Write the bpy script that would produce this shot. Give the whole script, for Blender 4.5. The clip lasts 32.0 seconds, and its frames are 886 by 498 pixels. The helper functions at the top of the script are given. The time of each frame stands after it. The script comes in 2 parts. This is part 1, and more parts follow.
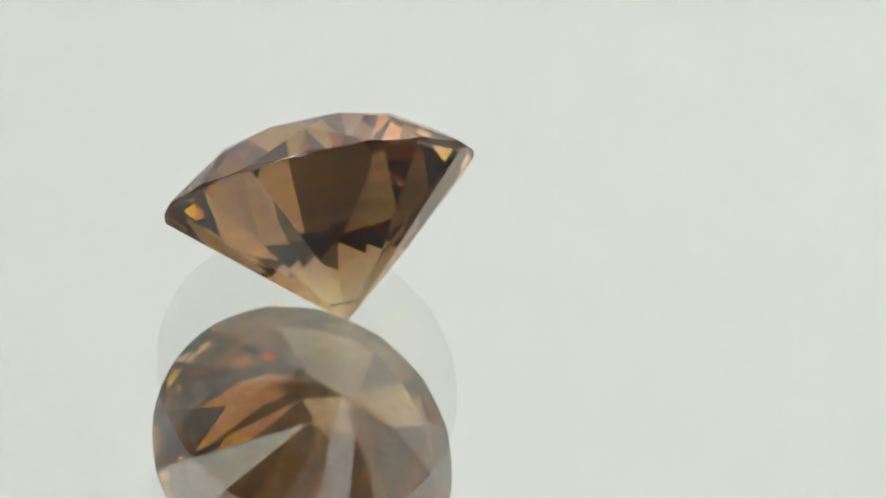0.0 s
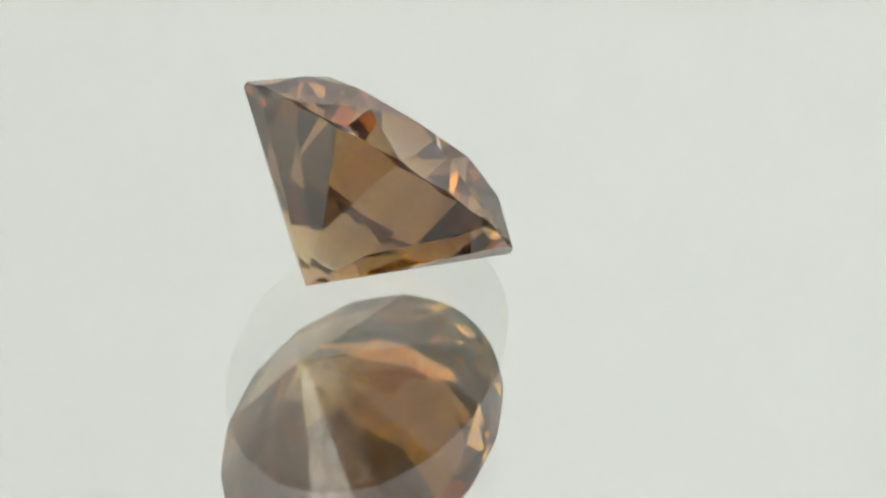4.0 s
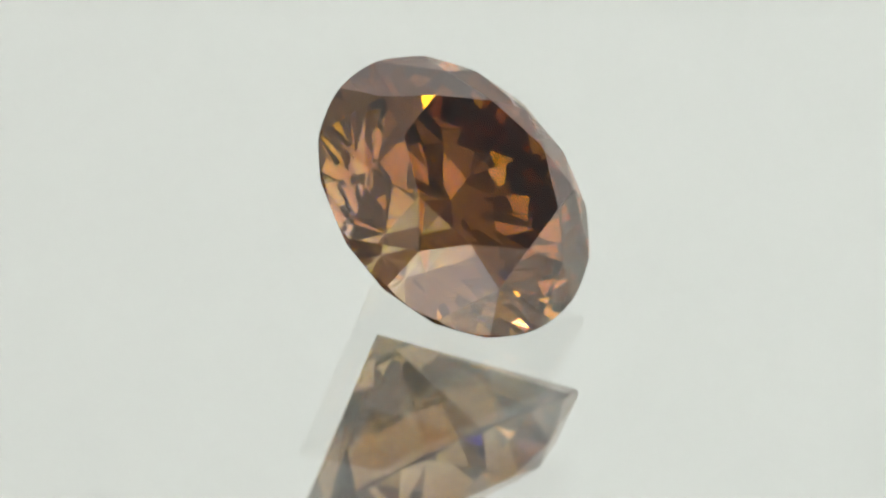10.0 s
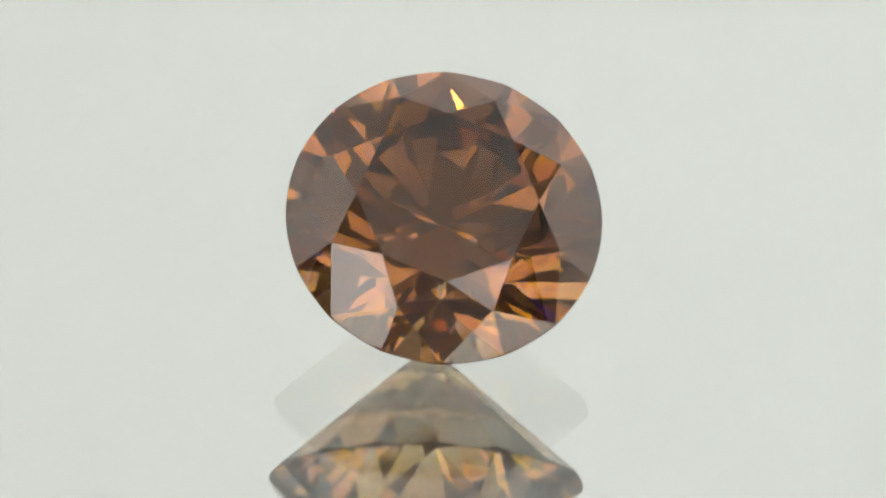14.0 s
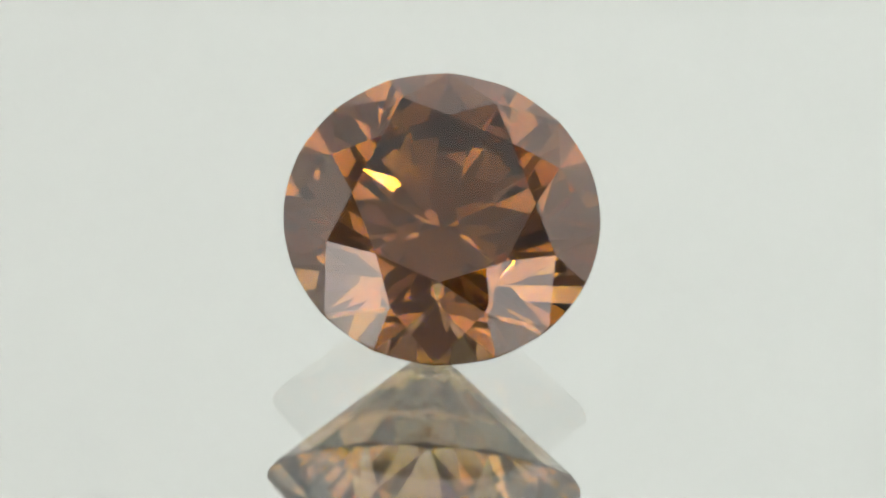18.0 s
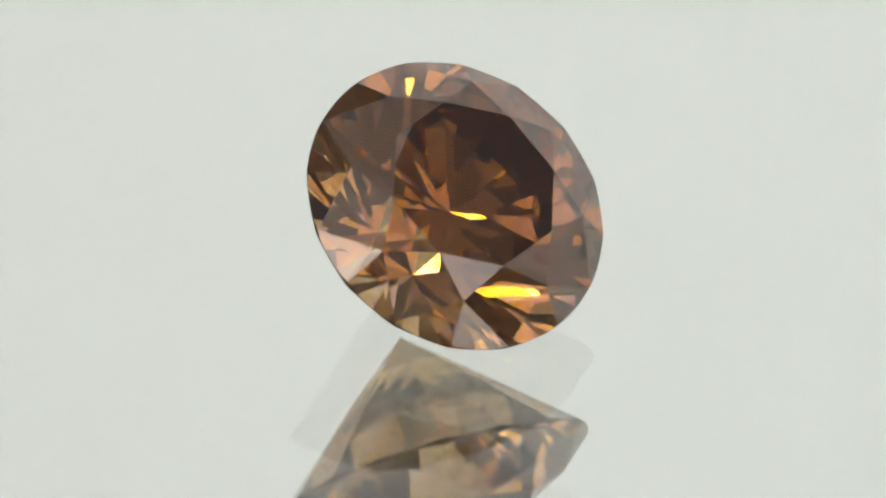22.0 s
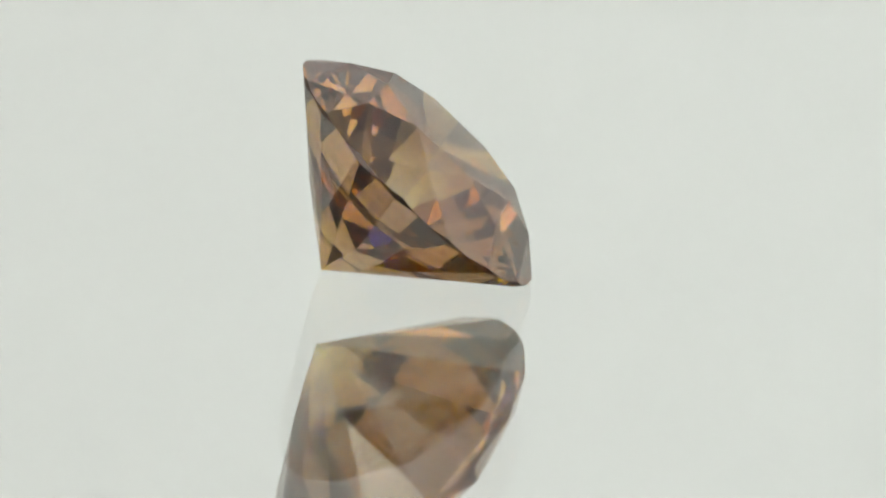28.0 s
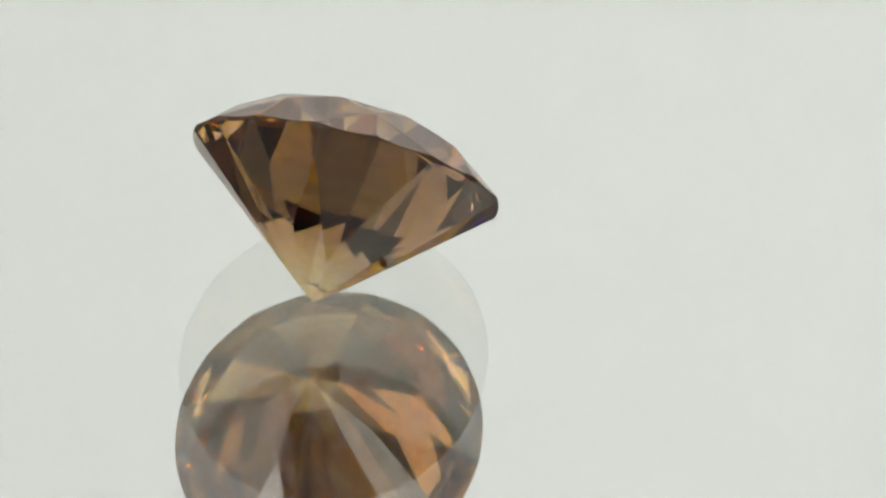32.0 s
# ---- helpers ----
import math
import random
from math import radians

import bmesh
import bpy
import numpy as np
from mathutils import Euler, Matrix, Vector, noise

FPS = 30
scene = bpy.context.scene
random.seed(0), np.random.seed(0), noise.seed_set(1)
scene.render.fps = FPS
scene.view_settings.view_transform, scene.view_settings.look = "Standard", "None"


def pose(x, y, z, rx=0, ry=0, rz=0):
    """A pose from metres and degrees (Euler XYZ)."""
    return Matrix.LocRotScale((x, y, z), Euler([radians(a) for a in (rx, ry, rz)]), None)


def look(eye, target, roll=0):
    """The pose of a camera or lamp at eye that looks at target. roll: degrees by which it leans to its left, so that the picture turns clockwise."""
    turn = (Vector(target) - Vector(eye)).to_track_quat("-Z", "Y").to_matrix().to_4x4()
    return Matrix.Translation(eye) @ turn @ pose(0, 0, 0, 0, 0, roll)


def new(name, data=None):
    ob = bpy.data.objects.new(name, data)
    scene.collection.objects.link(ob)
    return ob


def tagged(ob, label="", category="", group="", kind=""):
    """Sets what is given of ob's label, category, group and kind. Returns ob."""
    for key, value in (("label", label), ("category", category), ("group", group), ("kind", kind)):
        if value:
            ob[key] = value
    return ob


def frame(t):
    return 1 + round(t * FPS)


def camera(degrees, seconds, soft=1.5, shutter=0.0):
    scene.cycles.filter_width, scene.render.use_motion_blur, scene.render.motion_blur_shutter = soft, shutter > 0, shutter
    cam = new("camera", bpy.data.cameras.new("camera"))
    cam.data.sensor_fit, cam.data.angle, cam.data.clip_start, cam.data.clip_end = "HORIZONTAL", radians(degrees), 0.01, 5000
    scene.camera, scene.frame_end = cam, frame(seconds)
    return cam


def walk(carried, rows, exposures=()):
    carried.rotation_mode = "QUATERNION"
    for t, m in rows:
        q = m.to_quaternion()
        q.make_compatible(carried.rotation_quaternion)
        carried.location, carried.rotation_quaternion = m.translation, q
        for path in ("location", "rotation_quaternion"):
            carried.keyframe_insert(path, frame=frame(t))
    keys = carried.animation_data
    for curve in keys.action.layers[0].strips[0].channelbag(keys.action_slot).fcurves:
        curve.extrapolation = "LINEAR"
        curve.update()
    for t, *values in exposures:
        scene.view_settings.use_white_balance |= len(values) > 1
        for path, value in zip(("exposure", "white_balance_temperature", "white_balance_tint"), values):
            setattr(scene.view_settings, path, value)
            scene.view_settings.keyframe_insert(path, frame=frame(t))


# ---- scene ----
cam = camera(4.5468, 32.0, soft=2.2)
EYE = pose(0.0, -0.207326, 0.100323, 64.3741, -3.5145, 1.3447)
walk(cam, [(0.0, EYE), (32.0, EYE)])

MM = 0.001

# ---- light: a dim room, unseen lamps added behind the fabric of a light tent ----
world = bpy.data.worlds.new("dim_room")
scene.world = world
world.use_nodes = True
world.node_tree.nodes["Background"].inputs["Color"].default_value = (0.9, 0.95, 1.0, 1)
world.node_tree.nodes["Background"].inputs["Strength"].default_value = 0.02
scene.cycles.max_bounces = 28
scene.cycles.transmission_bounces = 28
scene.cycles.glossy_bounces = 28
scene.cycles.transparent_max_bounces = 400

TENT_R = 0.26
TENT_FROM, TENT_TO = -15.0, 206.0     # degrees, counted from east over the back to the west


def area_lamp(name, eye, target, watts, wide, high, colour):
    data = bpy.data.lights.new(name, "AREA")
    data.shape, data.size, data.size_y = "RECTANGLE", wide, high
    data.energy, data.color = watts, colour
    ob = new(name, data)
    ob.matrix_world = look(eye, target)
    return ob


# unseen lamps added to make the cloth glow; the back pair tints it across
area_lamp("tent_fill_back_warm", (-0.10, 0.50, 0.10), (-0.06, 0.2, 0.10), 0.68, 0.22, 0.2, (1.0, 0.937, 0.945))
area_lamp("tent_fill_back_cool", (0.13, 0.48, 0.10), (0.08, 0.2, 0.10), 0.52, 0.22, 0.2, (0.952, 0.968, 1.0))
area_lamp("tent_fill_west", (-0.58, 0.0, 0.12), (-0.2, -0.02, 0.10), 2.6, 0.4, 0.3, (1.0, 0.96, 0.95))
area_lamp("tent_fill_east", (0.55, 0.26, 0.15), (0.2, 0.12, 0.11), 2.9, 0.4, 0.3, (1.0, 0.96, 0.95))
area_lamp("tent_fill_top", (0.11, -0.04, 0.52), (0.07, -0.04, 0.27), 0.17, 0.16, 0.16, (1.0, 0.97, 0.95))


# ---- materials ----
def material(name):
    m = bpy.data.materials.new(name)
    m.use_nodes = True
    m.node_tree.nodes.clear()
    out = m.node_tree.nodes.new("ShaderNodeOutputMaterial")
    return m, m.node_tree, out


def node(tree, kind, **values):
    n = tree.nodes.new(kind)
    for key, value in values.items():
        n.inputs[key.replace("_", " ")].default_value = value
    return n


def noise_of(tree, scale, detail, low, high):
    """Object-space noise mapped to the range low..high."""
    tc = tree.nodes.new("ShaderNodeTexCoord")
    nz = node(tree, "ShaderNodeTexNoise", Scale=scale, Detail=detail)
    mr = node(tree, "ShaderNodeMapRange")
    mr.inputs[1].default_value, mr.inputs[2].default_value = 0.3, 0.7
    mr.inputs[3].default_value, mr.inputs[4].default_value = low, high
    tree.links.new(tc.outputs["Object"], nz.inputs["Vector"])
    tree.links.new(nz.outputs["Fac"], mr.inputs[0])
    return mr.outputs[0], nz.outputs["Fac"]


def plain(name, colour, rough, scale, metal=0.0, bump=0.0002, vary=0.12):
    """A painted or moulded surface: patches at one scale, grain at a finer one."""
    m, tree, out = material(name)
    b = node(tree, "ShaderNodeBsdfPrincipled", Roughness=rough, Metallic=metal)
    v, _ = noise_of(tree, scale, 4, 1 - vary, 1 + vary)
    r, _ = noise_of(tree, scale * 6, 3, max(rough - 0.08, 0.02), min(rough + 0.08, 1))
    _, g = noise_of(tree, scale * 30, 2, 0, 1)
    mul = tree.nodes.new("ShaderNodeVectorMath")
    mul.operation = "SCALE"
    mul.inputs[0].default_value = colour
    tree.links.new(v, mul.inputs["Scale"])
    tree.links.new(mul.outputs[0], b.inputs["Base Color"])
    tree.links.new(r, b.inputs["Roughness"])
    bp = node(tree, "ShaderNodeBump", Strength=0.25, Distance=bump)
    tree.links.new(g, bp.inputs["Height"])
    tree.links.new(bp.outputs[0], b.inputs["Normal"])
    tree.links.new(b.outputs[0], out.inputs[0])
    return m


def gem_material(name, body, inner, rough=0.0):
    """Brown diamond: body colour where light enters and leaves, inner colour where it is turned back."""
    m, tree, out = material(name)
    v, _ = noise_of(tree, 350.0, 3, 0.97, 1.03)
    sc = tree.nodes.new("ShaderNodeVectorMath")
    sc.operation = "SCALE"
    sc.inputs[0].default_value = body
    tree.links.new(v, sc.inputs["Scale"])
    # the stone bends blue light a little more than red: one refraction for yellow, one for blue
    bent = None
    for band, ior in (((1, 1, 0), 2.415), ((0, 0, 1), 2.430)):
        tint = tree.nodes.new("ShaderNodeVectorMath")
        tint.operation = "MULTIPLY"
        tint.inputs[1].default_value = band
        tree.links.new(sc.outputs[0], tint.inputs[0])
        rf = node(tree, "ShaderNodeBsdfRefraction", IOR=ior, Roughness=rough)
        tree.links.new(tint.outputs[0], rf.inputs["Color"])
        if bent:
            add = tree.nodes.new("ShaderNodeAddShader")
            tree.links.new(bent, add.inputs[0])
            tree.links.new(rf.outputs[0], add.inputs[1])
            bent = add.outputs[0]
        else:
            bent = rf.outputs[0]
    gl = node(tree, "ShaderNodeBsdfGlossy", Roughness=rough, Color=(*inner, 1))
    fr = node(tree, "ShaderNodeFresnel", IOR=2.418)
    mx = tree.nodes.new("ShaderNodeMixShader")
    tree.links.new(fr.outputs[0], mx.inputs[0])
    tree.links.new(bent, mx.inputs[1])
    tree.links.new(gl.outputs[0], mx.inputs[2])
    tree.links.new(mx.outputs[0], out.inputs[0])
    return m


def shell_material(name, colour):
    """Added shell in place of absorption: it tints what passes and bends nothing."""
    m, tree, out = material(name)
    v, _ = noise_of(tree, 500.0, 2, 0.98, 1.01)
    sc = tree.nodes.new("ShaderNodeVectorMath")
    sc.operation = "SCALE"
    sc.inputs[0].default_value = colour
    tree.links.new(v, sc.inputs["Scale"])
    tr = node(tree, "ShaderNodeBsdfTransparent")
    tree.links.new(sc.outputs[0], tr.inputs["Color"])
    tree.links.new(tr.outputs[0], out.inputs[0])
    return m


def glass_material(name, colour, ior):
    m, tree, out = material(name)
    g = node(tree, "ShaderNodeBsdfGlass", IOR=ior, Roughness=0.0, Color=(*colour, 1))
    tree.links.new(g.outputs[0], out.inputs[0])
    return m


def silver_material(name, colour):
    """Polished silvering behind glass: a true mirror, its tint a little uneven."""
    m, tree, out = material(name)
    v, _ = noise_of(tree, 20.0, 4, 0.99, 1.01)
    sc = tree.nodes.new("ShaderNodeVectorMath")
    sc.operation = "SCALE"
    sc.inputs[0].default_value = colour
    tree.links.new(v, sc.inputs["Scale"])
    gl = node(tree, "ShaderNodeBsdfGlossy", Roughness=0.0)
    tree.links.new(sc.outputs[0], gl.inputs["Color"])
    tree.links.new(gl.outputs[0], out.inputs[0])
    return m


def fabric_material(name):
    """White tent cloth: lets the lamps behind it through, with a fine weave and soft folds."""
    m, tree, out = material(name)
    v, _ = noise_of(tree, 6.0, 2, 0.94, 1.0)
    _, g = noise_of(tree, 900.0, 2, 0, 1)
    sc = tree.nodes.new("ShaderNodeVectorMath")
    sc.operation = "SCALE"
    sc.inputs[0].default_value = (0.859, 0.865, 0.852)
    tree.links.new(v, sc.inputs["Scale"])
    df = node(tree, "ShaderNodeBsdfDiffuse")
    tl = node(tree, "ShaderNodeBsdfTranslucent")
    bp = node(tree, "ShaderNodeBump", Strength=0.2, Distance=0.0001)
    tree.links.new(g, bp.inputs["Height"])
    for s in (df, tl):
        tree.links.new(sc.outputs[0], s.inputs["Color"])
    tree.links.new(bp.outputs[0], df.inputs["Normal"])
    mx = node(tree, "ShaderNodeMixShader", Fac=0.6)
    tree.links.new(df.outputs[0], mx.inputs[1])
    tree.links.new(tl.outputs[0], mx.inputs[2])
    tree.links.new(mx.outputs[0], out.inputs[0])
    return m


def glow_material(name, colour, strength):
    m, tree, out = material(name)
    em = node(tree, "ShaderNodeEmission", Strength=strength, Color=(*colour, 1))
    tree.links.new(em.outputs[0], out.inputs[0])
    return m


BODY = (0.978, 0.938, 0.765)
INNER = (0.943, 0.889, 0.853)
gem_mat = gem_material("brown_diamond", BODY, INNER)
girdle_mat = gem_material("bruted_girdle", (0.52, 0.39, 0.28), (0.50, 0.43, 0.38), 0.25)
SHELLS = 6
shell_mat = shell_material("absorption_tint", [c ** (3.0 / SHELLS) for c in (0.907, 0.823, 0.747)])
plate_mat = glass_material("float_glass", (0.985, 0.995, 0.985), 1.5)
silver_mat = silver_material("silvering", (0.93, 0.94, 0.93))
fabric_mat = fabric_material("tent_fabric")
desk_mat = plain("white_laminate", (0.72, 0.72, 0.70), 0.4, 9.0)
room_mat = plain("grey_wall_paint", (0.43, 0.43, 0.43), 0.8, 2.0, 0.0, 0.001)
black_mat = plain("black_plastic", (0.03, 0.03, 0.032), 0.45, 40.0)
panel_mat = glow_material("panel_diffuser", (1.0, 0.98, 0.965), 1.4)
bright_panel_mat = glow_material("bright_panel_diffuser", (1.0, 0.985, 0.965), 2.0)
bulb_mat = glow_material("lamp_diffuser", (1.0, 0.97, 0.93), 0.6)
bulb_ring_mat = glow_material("lamp_inner_diffuser", (1.0, 0.98, 0.97), 2.5)
bulb_glass_mat = glow_material("lamp_bulb_glass", (0.94, 0.965, 1.0), 12.0)
bulb_core_mat = glow_material("lamp_core", (0.90, 0.95, 1.0), 70.0)


# ---- building helpers ----
def part(name, bm, mat, parent, label=""):
    me = bpy.data.meshes.new(name)
    bm.to_mesh(me)
    bm.free()
    me.materials.append(mat)
    ob = new(name, me)
    if parent:
        ob.parent = parent
    if label:
        ob["label"] = label
    return ob


def box_bm(x0, y0, z0, x1, y1, z1, bevel=0.0):
    bm = bmesh.new()
    bmesh.ops.create_cube(bm, size=1.0)
    for v in bm.verts:
        v.co = Vector(((x0 + x1) / 2 + v.co.x * (x1 - x0), (y0 + y1) / 2 + v.co.y * (y1 - y0), (z0 + z1) / 2 + v.co.z * (z1 - z0)))
    if bevel:
        bmesh.ops.bevel(bm, geom=bm.edges[:], offset=bevel, segments=2, affect="EDGES")
    return bm


def lathe_bm(profile, sides=96, smooth=False):
    """Turn a profile of (radius, height) about z; a radius of 0 closes it with a point."""
    bm = bmesh.new()
    rings = []
    for r, z in profile:
        if r == 0:
            rings.append([bm.verts.new((0, 0, z))])
        else:
            rings.append([bm.verts.new((r * math.cos(2 * math.pi * k / sides), r * math.sin(2 * math.pi * k / sides), z)) for k in range(sides)])
    for a, b in zip(rings, rings[1:]):
        for k in range(sides):
            j = (k + 1) % sides
            if len(a) == 1:
                bm.faces.new((a[0], b[j], b[k]))
            elif len(b) == 1:
                bm.faces.new((a[k], a[j], b[0]))
            else:
                bm.faces.new((a[k], a[j], b[j], b[k]))
    bmesh.ops.recalc_face_normals(bm, faces=bm.faces[:])
    for f in bm.faces:
        f.smooth = smooth
    return bm


# ---- the setting ----
def build_setting():
    desk = part("floor", box_bm(-0.80, -0.80, -0.043, 0.80, 0.80, -0.0031), desk_mat, None)
    tagged(desk, "white laminate table top under a mirror plate", "table top", kind="structure")
    for name, args in (
        ("ceiling", (-0.80, -0.80, 0.90, 0.80, 0.80, 0.92)),
        ("wall_north", (-0.80, 0.80, -0.043, 0.80, 0.82, 0.92)),
        ("wall_south", (-0.80, -0.82, -0.043, 0.80, -0.80, 0.92)),
        ("wall_east", (0.80, -0.82, -0.043, 0.82, 0.82, 0.92)),
        ("wall_west", (-0.82, -0.82, -0.043, -0.80, 0.82, 0.92)),
    ):
        tagged(part(name, box_bm(*args), room_mat, None), "plain pale grey painted studio wall" if "wall" in name else "plain pale grey painted ceiling", name.split("_")[0], kind="structure")
    # the tent: a sheet of cloth bent round the back, with its own thickness and a rolled hem
    bm = bmesh.new()
    n, rows = 96, 12
    grid = []
    for side in (0.0, 0.0012):
        sheet = []
        for j in range(rows + 1):
            ring = []
            for k in range(n + 1):
                turn = TENT_FROM + (TENT_TO - TENT_FROM) * k / n
                a = math.radians(turn)
                z = -0.003 + (0.197 + 0.058 * max(math.sin(a), 0.0) ** 2) * j / rows
                r = TENT_R + side + 0.0015 * noise.noise(Vector((k * 0.11, z * 9, 3.0)))
                ring.append(bm.verts.new((r * math.cos(a), r * math.sin(a), z)))
            sheet.append(ring)
        grid.append(sheet)
    for s in (0, 1):
        for j in range(rows):
            for k in range(n):
                bm.faces.new((grid[s][j][k], grid[s][j][k + 1], grid[s][j + 1][k + 1], grid[s][j + 1][k]))
    for f in bm.faces:
        f.smooth = True
    for j in (0, rows):
        for k in range(n):
            bm.faces.new((grid[0][j][k], grid[0][j][k + 1], grid[1][j][k + 1], grid[1][j][k]))
    for k in (0, n):
        for j in range(rows):
            bm.faces.new((grid[0][j][k], grid[1][j][k], grid[1][j + 1][k], grid[0][j + 1][k]))
    bmesh.ops.recalc_face_normals(bm, faces=bm.faces[:])
    tagged(part("backdrop", bm, fabric_mat, None), "curved white translucent cloth backdrop lit from behind", "backdrop", kind="structure")
    # unseen cloth added for soft overhead light, with a gap to the bent sheet
    bm = bmesh.new()
    nx, ny = 24, 30
    sheets = []
    for lift in (0.0, 0.0012):
        sheets.append([[bm.verts.new((-0.17 + 0.34 * i / nx, -0.235 + 0.42 * j / ny,
                        0.262 + lift + 0.003 * noise.noise(Vector((i * 0.2, j * 0.2, 1.0))))) for i in range(nx + 1)] for j in range(ny + 1)])
    for sheet in sheets:
        for j in range(ny):
            for i in range(nx):
                bm.faces.new((sheet[j][i], sheet[j][i + 1], sheet[j + 1][i + 1], sheet[j + 1][i])).smooth = True
    lo, hi = sheets
    for i in range(nx):
        for j in (0, ny):
            bm.faces.new((lo[j][i], lo[j][i + 1], hi[j][i + 1], hi[j][i]))
    for j in range(ny):
        for i in (0, nx):
            bm.faces.new((lo[j][i], lo[j + 1][i], hi[j + 1][i], hi[j][i]))
    bmesh.ops.recalc_face_normals(bm, faces=bm.faces[:])
    tagged(part("added_roof_cloth", bm, fabric_mat, None), "added unseen white translucent cloth that gives soft light from above", "tent roof", kind="structure")


# ---- lamps that show as reflections in the stone ----
def on_ring(azimuth, elevation, dist):
    """A place seen from the stone at that azimuth (0 to the front, 90 to the east) and height angle."""
    a, e = radians(azimuth), radians(elevation)
    return Vector((dist * math.cos(e) * math.sin(a), -dist * math.cos(e) * math.cos(a), dist * math.sin(e)))


def light_panel(azimuth, wide, high, dist, lift, glow, label):
    ob = new("light_panel")
    c = on_ring(azimuth, 0, dist)
    ob.matrix_basis = Matrix.Translation((c.x, c.y, -0.003)) @ pose(0, 0, 0, 0, 0, azimuth)
    w = wide / 2
    part("housing", box_bm(-w, -0.022, lift + 0.004, w, -0.004, high, 0.003), black_mat, ob, "matt black housing")
    part("diffuser", box_bm(-w + 0.005, -0.0035, lift + 0.009, w - 0.005, 0.0, high - 0.005, 0.001), glow, ob, "glowing white diffuser")
    for s in (-1, 1):
        x = s * w * 0.7
        part("foot", box_bm(x - 0.01, -0.05, 0.0, x + 0.01, 0.0, 0.004, 0.001), black_mat, ob, "black foot")
        if lift:
            part("leg", box_bm(x - 0.005, -0.018, 0.003, x + 0.005, -0.008, lift + 0.006, 0.001), black_mat, ob, "black leg")
    tagged(ob, label, "light panel", "light panels beside the camera")


def spot_lamp(azimuth, elevation, dist, radius):
    ob = new("studio_lamp")
    c = on_ring(azimuth, elevation, dist)
    ob.matrix_basis = Matrix.Translation((c.x, c.y, -0.003)) @ pose(0, 0, 0, 0, 0, azimuth)
    top = c.z + 0.003
    part("base", lathe_bm([(0, 0), (0.045, 0), (0.045, 0.006), (0.04, 0.009), (0, 0.009)]), black_mat, ob)
    bm = lathe_bm([(0, 0.008), (0.004, 0.008), (0.004, top), (0, top)], 24)
    bmesh.ops.translate(bm, verts=bm.verts[:], vec=(0, -0.03, 0))
    part("pole", bm, black_mat, ob)
    tilt = Matrix.Translation((0, 0, top)) @ Matrix.Rotation(radians(-90 - elevation), 4, "X")
    bm = lathe_bm([(0, -0.04), (0.012, -0.04), (radius + 0.004, -0.004), (radius + 0.004, 0.006), (radius + 0.002, 0.006), (radius + 0.002, -0.002), (0, -0.002)], 48)
    bm.transform(tilt)
    part("head", bm, black_mat, ob, "black lamp head")
    bm = lathe_bm([(0, 0.0), (radius, 0.0), (radius, 0.002), (0, 0.003)], 48)
    bm.transform(tilt)
    part("diffuser", bm, bulb_mat, ob, "glowing round diffuser")
    for name, r, z, glow, label in (("inner_diffuser", 0.0198, 0.0040, bulb_ring_mat, "bright inner diffuser"),
                                    ("bulb_glass", 0.0178, 0.0055, bulb_glass_mat, "bright frosted bulb glass"),
                                    ("bulb", 0.0158, 0.0075, bulb_core_mat, "dazzling white core")):
        bm = lathe_bm([(0, z - 0.0015), (r, z - 0.0015), (r, z - 0.0005), (r * 0.7, z + 0.0003), (0, z + 0.0005)], 48)
        bm.transform(tilt)
        part(name, bm, glow, ob, label)
    tagged(ob, "small black studio lamp on a thin stand", "lamp")


# ---- the mirror and the stone ----
PLATE_T = 2.27 * MM
GIRDLE_R = 3.25
PAVILION = 40.852       # degrees
CROWN_H = 0.981
TABLE_R = 1.877
GIRDLE_T = 0.138
STAR = 0.53
LOWER = 0.22
# small leans of facet normals, fitted to place or avoid the lamp's flashes
FLASH_LEANS = {"lower_5A": (0.0088, 0.0028, -0.0091), "lower_1A": (0.005, -0.0072, -0.0003),
            "upper_1B": (0.0044, -0.0059, -0.0051), "lower_3B": (-0.02, 0.012, 0.018),
            "lower_5B": (-0.0019, -0.0081, 0.015), "upper_5B": (0.0046, -0.0021, -0.0032), "lower_0A": (0.0059, 0.0027, 0.0012),
            "lower_4B": (-0.028, 0.012, 0.008)}
CULET = (-1.0387 * MM, 1.1525 * MM)


def build_mirror():
    ob = new("mirror_plate")
    ob.location = (0, 0, 0)
    t = PLATE_T
    part("glass_pane", lathe_bm([(0, -t), (0.0598, -t), (0.06, -t + 0.0002), (0.06, -0.0002), (0.0598, 0), (0, 0)], 128), plate_mat, ob, "clear float glass")
    part("silvering", lathe_bm([(0, -t - 0.0004), (0.0597, -t - 0.0004), (0.0597, -t - 0.00002), (0, -t - 0.00002)], 128), silver_mat, ob, "silvered back")
    part("backing", lathe_bm([(0, -0.0031), (0.0597, -0.0031), (0.0597, -t - 0.00042), (0, -t - 0.00042)], 128), black_mat, ob, "dark backing")
    tagged(ob, "round back-silvered glass mirror plate turning under a gem", "mirror")
    return ob


def spot(r, azimuth, z):
    a = radians(azimuth)
    return Vector((r * math.cos(a), r * math.sin(a), z))


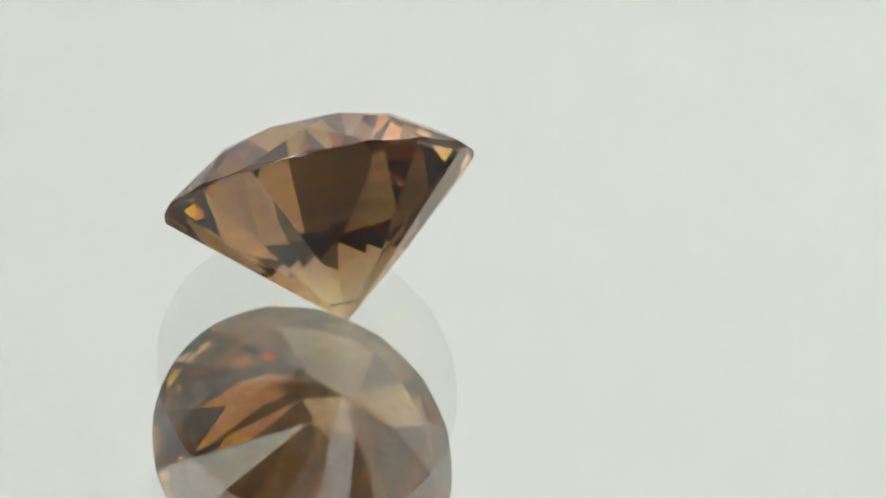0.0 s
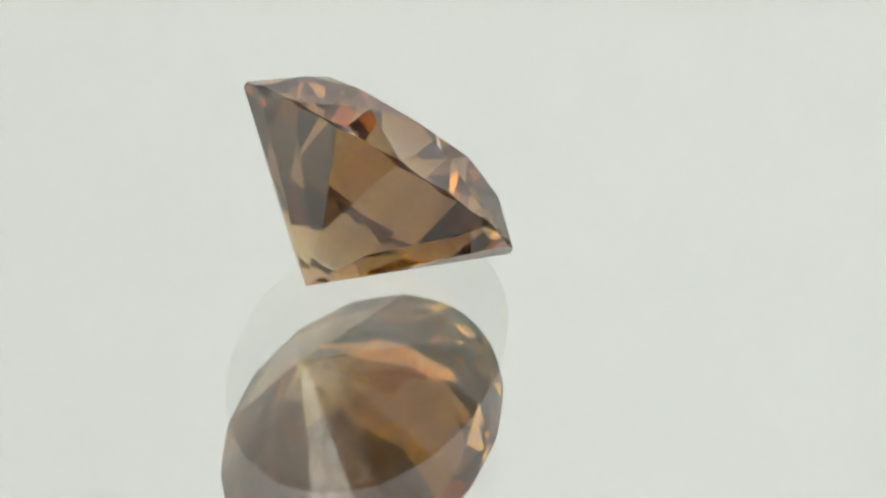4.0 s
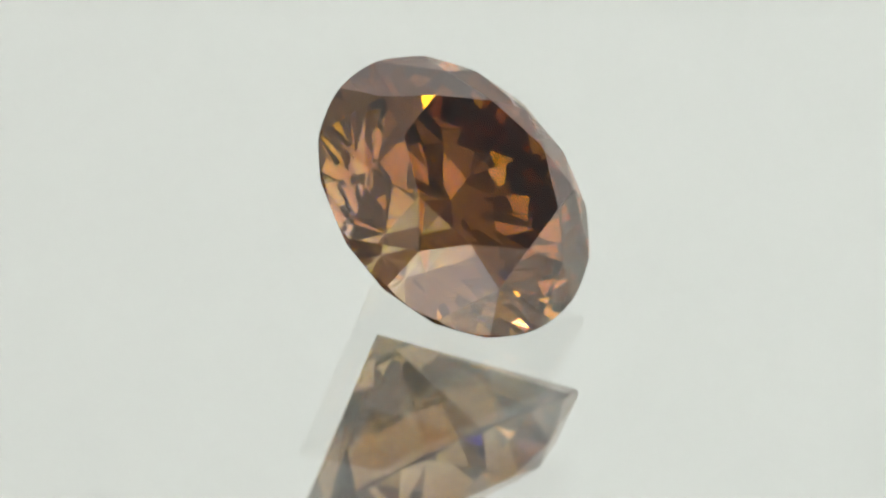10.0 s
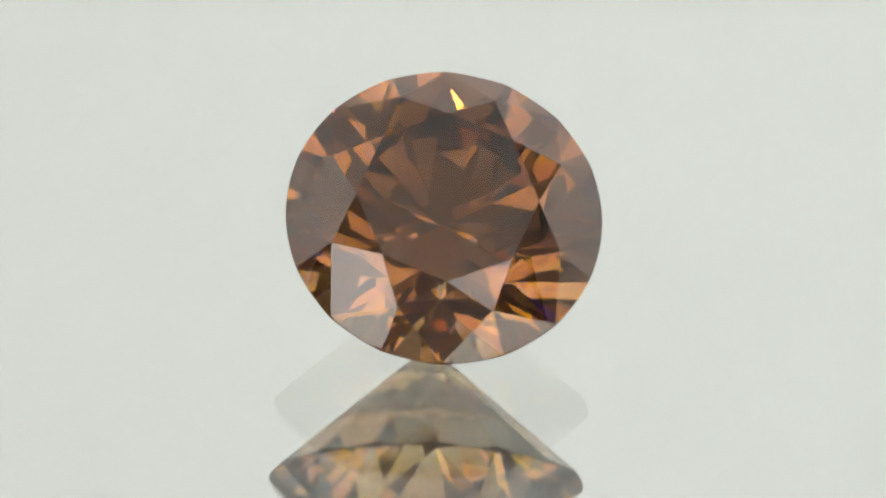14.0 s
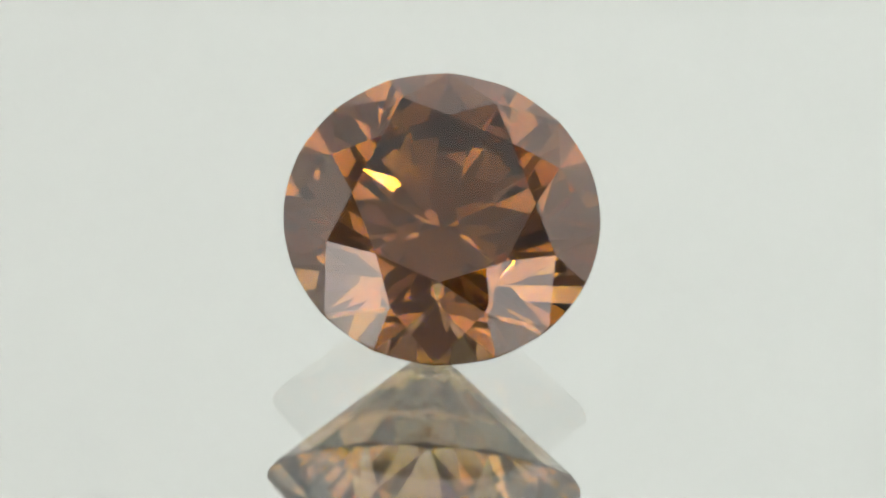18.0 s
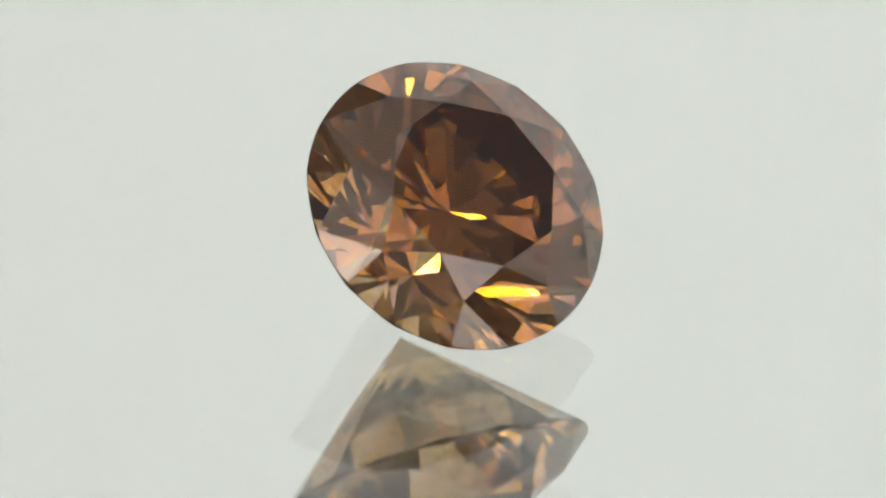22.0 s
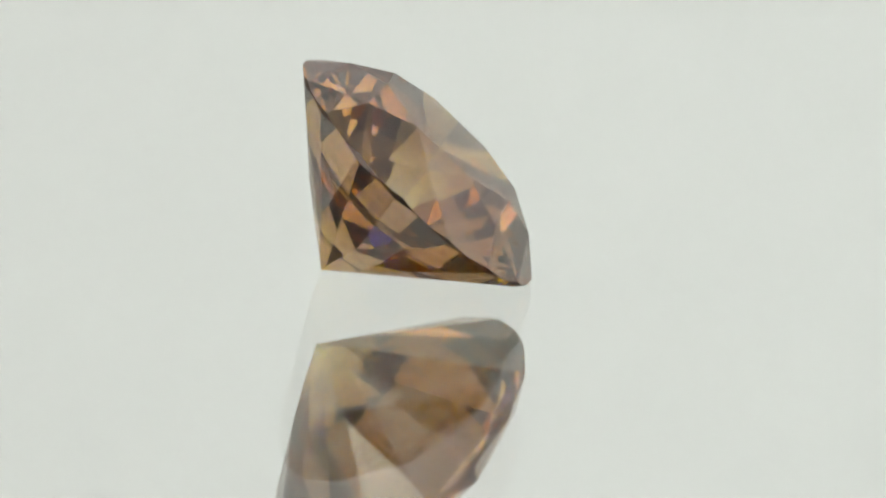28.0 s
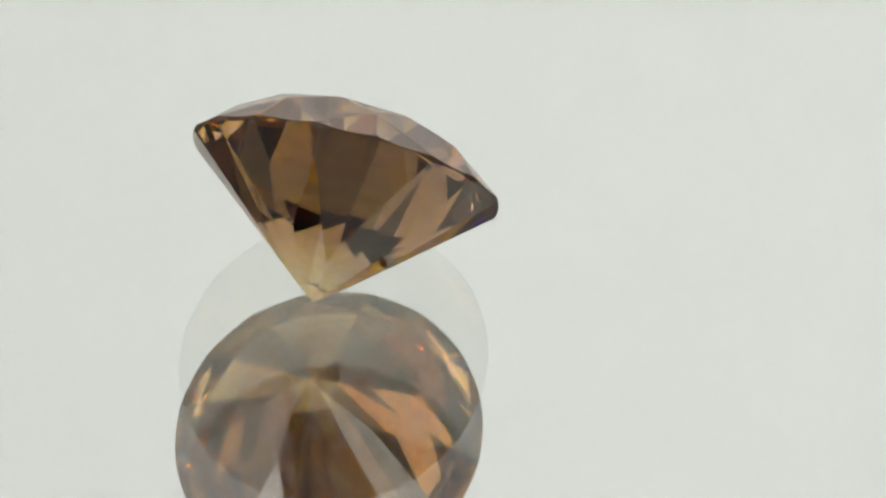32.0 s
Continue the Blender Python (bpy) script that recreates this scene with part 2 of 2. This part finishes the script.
def facet_planes():
    """Point and outward normal of each facet of a round brilliant, culet at the origin, in millimetres."""
    h = GIRDLE_R * math.tan(radians(PAVILION))
    top = h + GIRDLE_T
    c8 = math.cos(radians(22.5))
    slope = CROWN_H / (GIRDLE_R - TABLE_R)
    rs = TABLE_R * c8 + STAR * (GIRDLE_R - TABLE_R * c8)
    zs = top + slope * (GIRDLE_R - rs * c8)
    rl = LOWER * GIRDLE_R
    zl = math.tan(radians(PAVILION)) * rl * c8
    rng = random.Random(7)
    planes = []

    def add(a, b, c, up, loose, name=""):
        n = (b - a).cross(c - a).normalized()
        if (n.z > 0) != up:
            n = -n
        wob = Vector((rng.gauss(0, 1), rng.gauss(0, 1), rng.gauss(0, 1))) * loose
        planes.append(((a + b + c) / 3, (n + wob + Vector(FLASH_LEANS.get(name, (0, 0, 0)))).normalized()))

    for k in range(8):
        a = 45 * k
        add(Vector((0, 0, 0)), spot(rl, a - 22.5, zl), spot(rl, a + 22.5, zl), False, 0.0 if k == 0 else 0.0007, f"main_{k}")
        add(spot(TABLE_R, a, top + CROWN_H), spot(rs, a - 22.5, zs), spot(GIRDLE_R, a, top), True, 0.0007)
        add(spot(TABLE_R, a, top + CROWN_H), spot(rs, a + 22.5, zs), spot(TABLE_R, a + 45, top + CROWN_H), True, 0.001)
        for b in (a, a + 22.5):
            half = "A" if b == a else "B"
            add(spot(rl, a + 22.5, zl), spot(GIRDLE_R, b, h), spot(GIRDLE_R, b + 22.5, h), False, 0.0007, f"lower_{k}{half}")
            add(spot(rs, a + 22.5, zs), spot(GIRDLE_R, b, top), spot(GIRDLE_R, b + 22.5, top), True, 0.0007, f"upper_{k}{half}")
    return planes, top + CROWN_H


def build_gem():
    planes, tall = facet_planes()
    bm = bmesh.new()
    n = 96
    lo = [bm.verts.new(spot(GIRDLE_R, 360 * (k + 0.5) / n, -0.5)) for k in range(n)]
    hi = [bm.verts.new(spot(GIRDLE_R, 360 * (k + 0.5) / n, tall)) for k in range(n)]
    bm.faces.new(lo[::-1])
    bm.faces.new(hi)
    for k in range(n):
        bm.faces.new((lo[k], lo[(k + 1) % n], hi[(k + 1) % n], hi[k]))
    for co, no in planes:
        cut = bmesh.ops.bisect_plane(bm, geom=bm.verts[:] + bm.edges[:] + bm.faces[:], dist=1e-5, plane_co=co, plane_no=no, clear_outer=True)
        edges = [g for g in cut["geom_cut"] if isinstance(g, bmesh.types.BMEdge)]
        if len(edges) > 2:
            bmesh.ops.contextual_create(bm, geom=edges)
    bmesh.ops.recalc_face_normals(bm, faces=bm.faces[:])
    sorted_faces = {"table": [], "crown": [], "girdle": [], "pavilion": []}
    for f in bm.faces:
        f.normal_update()
        z = f.normal.z
        kind = "table" if z > 0.995 else "girdle" if abs(z) < 0.1 else "crown" if z > 0 else "pavilion"
        sorted_faces[kind].append([v.co.copy() for v in f.verts])
    bm.free()
    gem = new("gemstone")
    lean = Matrix.Translation((0, 0, 0.008 * MM)) @ Matrix.Rotation(radians(PAVILION), 4, "Y") @ Matrix.Diagonal((MM, MM, MM, 1))
    made = {}
    for kind, label in (("crown", "faceted upper half"), ("pavilion", "faceted lower cone"), ("girdle", "thin frosted rim"), ("table", "flat polished top facet")):
        out = bmesh.new()
        seen = {}
        for loop in sorted_faces[kind]:
            vs = []
            for co in loop:
                key = tuple(round(c, 5) for c in co)
                if key not in seen:
                    seen[key] = out.verts.new(co)
                if seen[key] not in vs:
                    vs.append(seen[key])
            if len(vs) > 2:
                out.faces.new(vs)
        out.transform(lean)
        made[kind] = part(kind, out, girdle_mat if kind == "girdle" else gem_mat, made["crown"] if kind == "table" else gem, label)
    # nested shells added as absorption: the longer the way inside, the browner the light
    out = bmesh.new()
    core = Vector((0, 0, 2.3))
    for step in range(SHELLS):
        size = 0.97 - 0.92 * step / (SHELLS - 1)
        seen = {}
        for kind in sorted_faces:
            for loop in sorted_faces[kind]:
                vs = []
                for co in loop:
                    key = tuple(round(c, 5) for c in co)
                    if key not in seen:
                        seen[key] = out.verts.new((co - core) * size + core)
                    if seen[key] not in vs:
                        vs.append(seen[key])
                if len(vs) > 2:
                    out.faces.new(vs)
    out.transform(lean)
    part("absorption_shells", out, shell_mat, gem, "nested brown-tinting shells added inside the stone for absorption")
    tagged(gem, "round brilliant-cut brown diamond lying tilted on a mirror plate", "gemstone")
    return gem


build_setting()
light_panel(39, 0.21, 0.205, 0.315, 0.026, panel_mat, "upright glowing light panel with a black housing")
light_panel(-46.5, 0.185, 0.215, 0.315, 0.0, bright_panel_mat, "upright bright glowing light panel with a black housing")
spot_lamp(-28.5, 42.0, 0.36, 0.033)
mirror = build_mirror()
gem = build_gem()

# seconds and turn of the plate in degrees; 0: the stone's top leans to the camera
TURN = [(0, 203.8), (1, 184.9), (2, 169.5), (3, 153.0), (3.5, 143.5), (5.8, 103.2), (6, 99.6), (7, 83.3), (8, 70.7), (9, 59.4),
        (10, 48.2), (11, 36.4), (12, 25.5), (13, 15.8), (14, 3.5), (14.5, 1.3), (15.5, 0.6), (18.8, 0.6), (19.4, 1.6), (20, 5.6),
        (21, 18.0), (22, 30.2), (23, 43.2), (24, 55.0), (25, 67.3), (28, 102.1), (29, 115.8), (30, 130.2), (31, 147.2), (32, 164.3)]


def turn_at(t):
    """Smooth turn between the rows (monotone cubic)."""
    ts = [r[0] for r in TURN]
    vs = [r[1] for r in TURN]
    d = [(vs[i + 1] - vs[i]) / (ts[i + 1] - ts[i]) for i in range(len(ts) - 1)]
    m = [d[0]] + [0.0 if a * b <= 0 else 2 * a * b / (a + b) for a, b in zip(d, d[1:])] + [d[-1]]
    i = max(k for k in range(len(ts) - 1) if ts[k] <= t)
    hstep = ts[i + 1] - ts[i]
    u = (t - ts[i]) / hstep
    return ((2 * u ** 3 - 3 * u * u + 1) * vs[i] + (u ** 3 - 2 * u * u + u) * hstep * m[i]
            + (3 * u * u - 2 * u ** 3) * vs[i + 1] + (u ** 3 - u * u) * hstep * m[i + 1])


def motions():
    rows_plate, rows_gem = [], []
    for k in range(129):
        t = k * 0.25
        spin = pose(0, 0, 0, 0, 0, turn_at(t) - 90)
        rows_plate.append((t, spin))
        rows_gem.append((t, spin @ pose(CULET[0], CULET[1], 0)))
    walk(mirror, rows_plate)
    walk(gem, rows_gem)


motions()
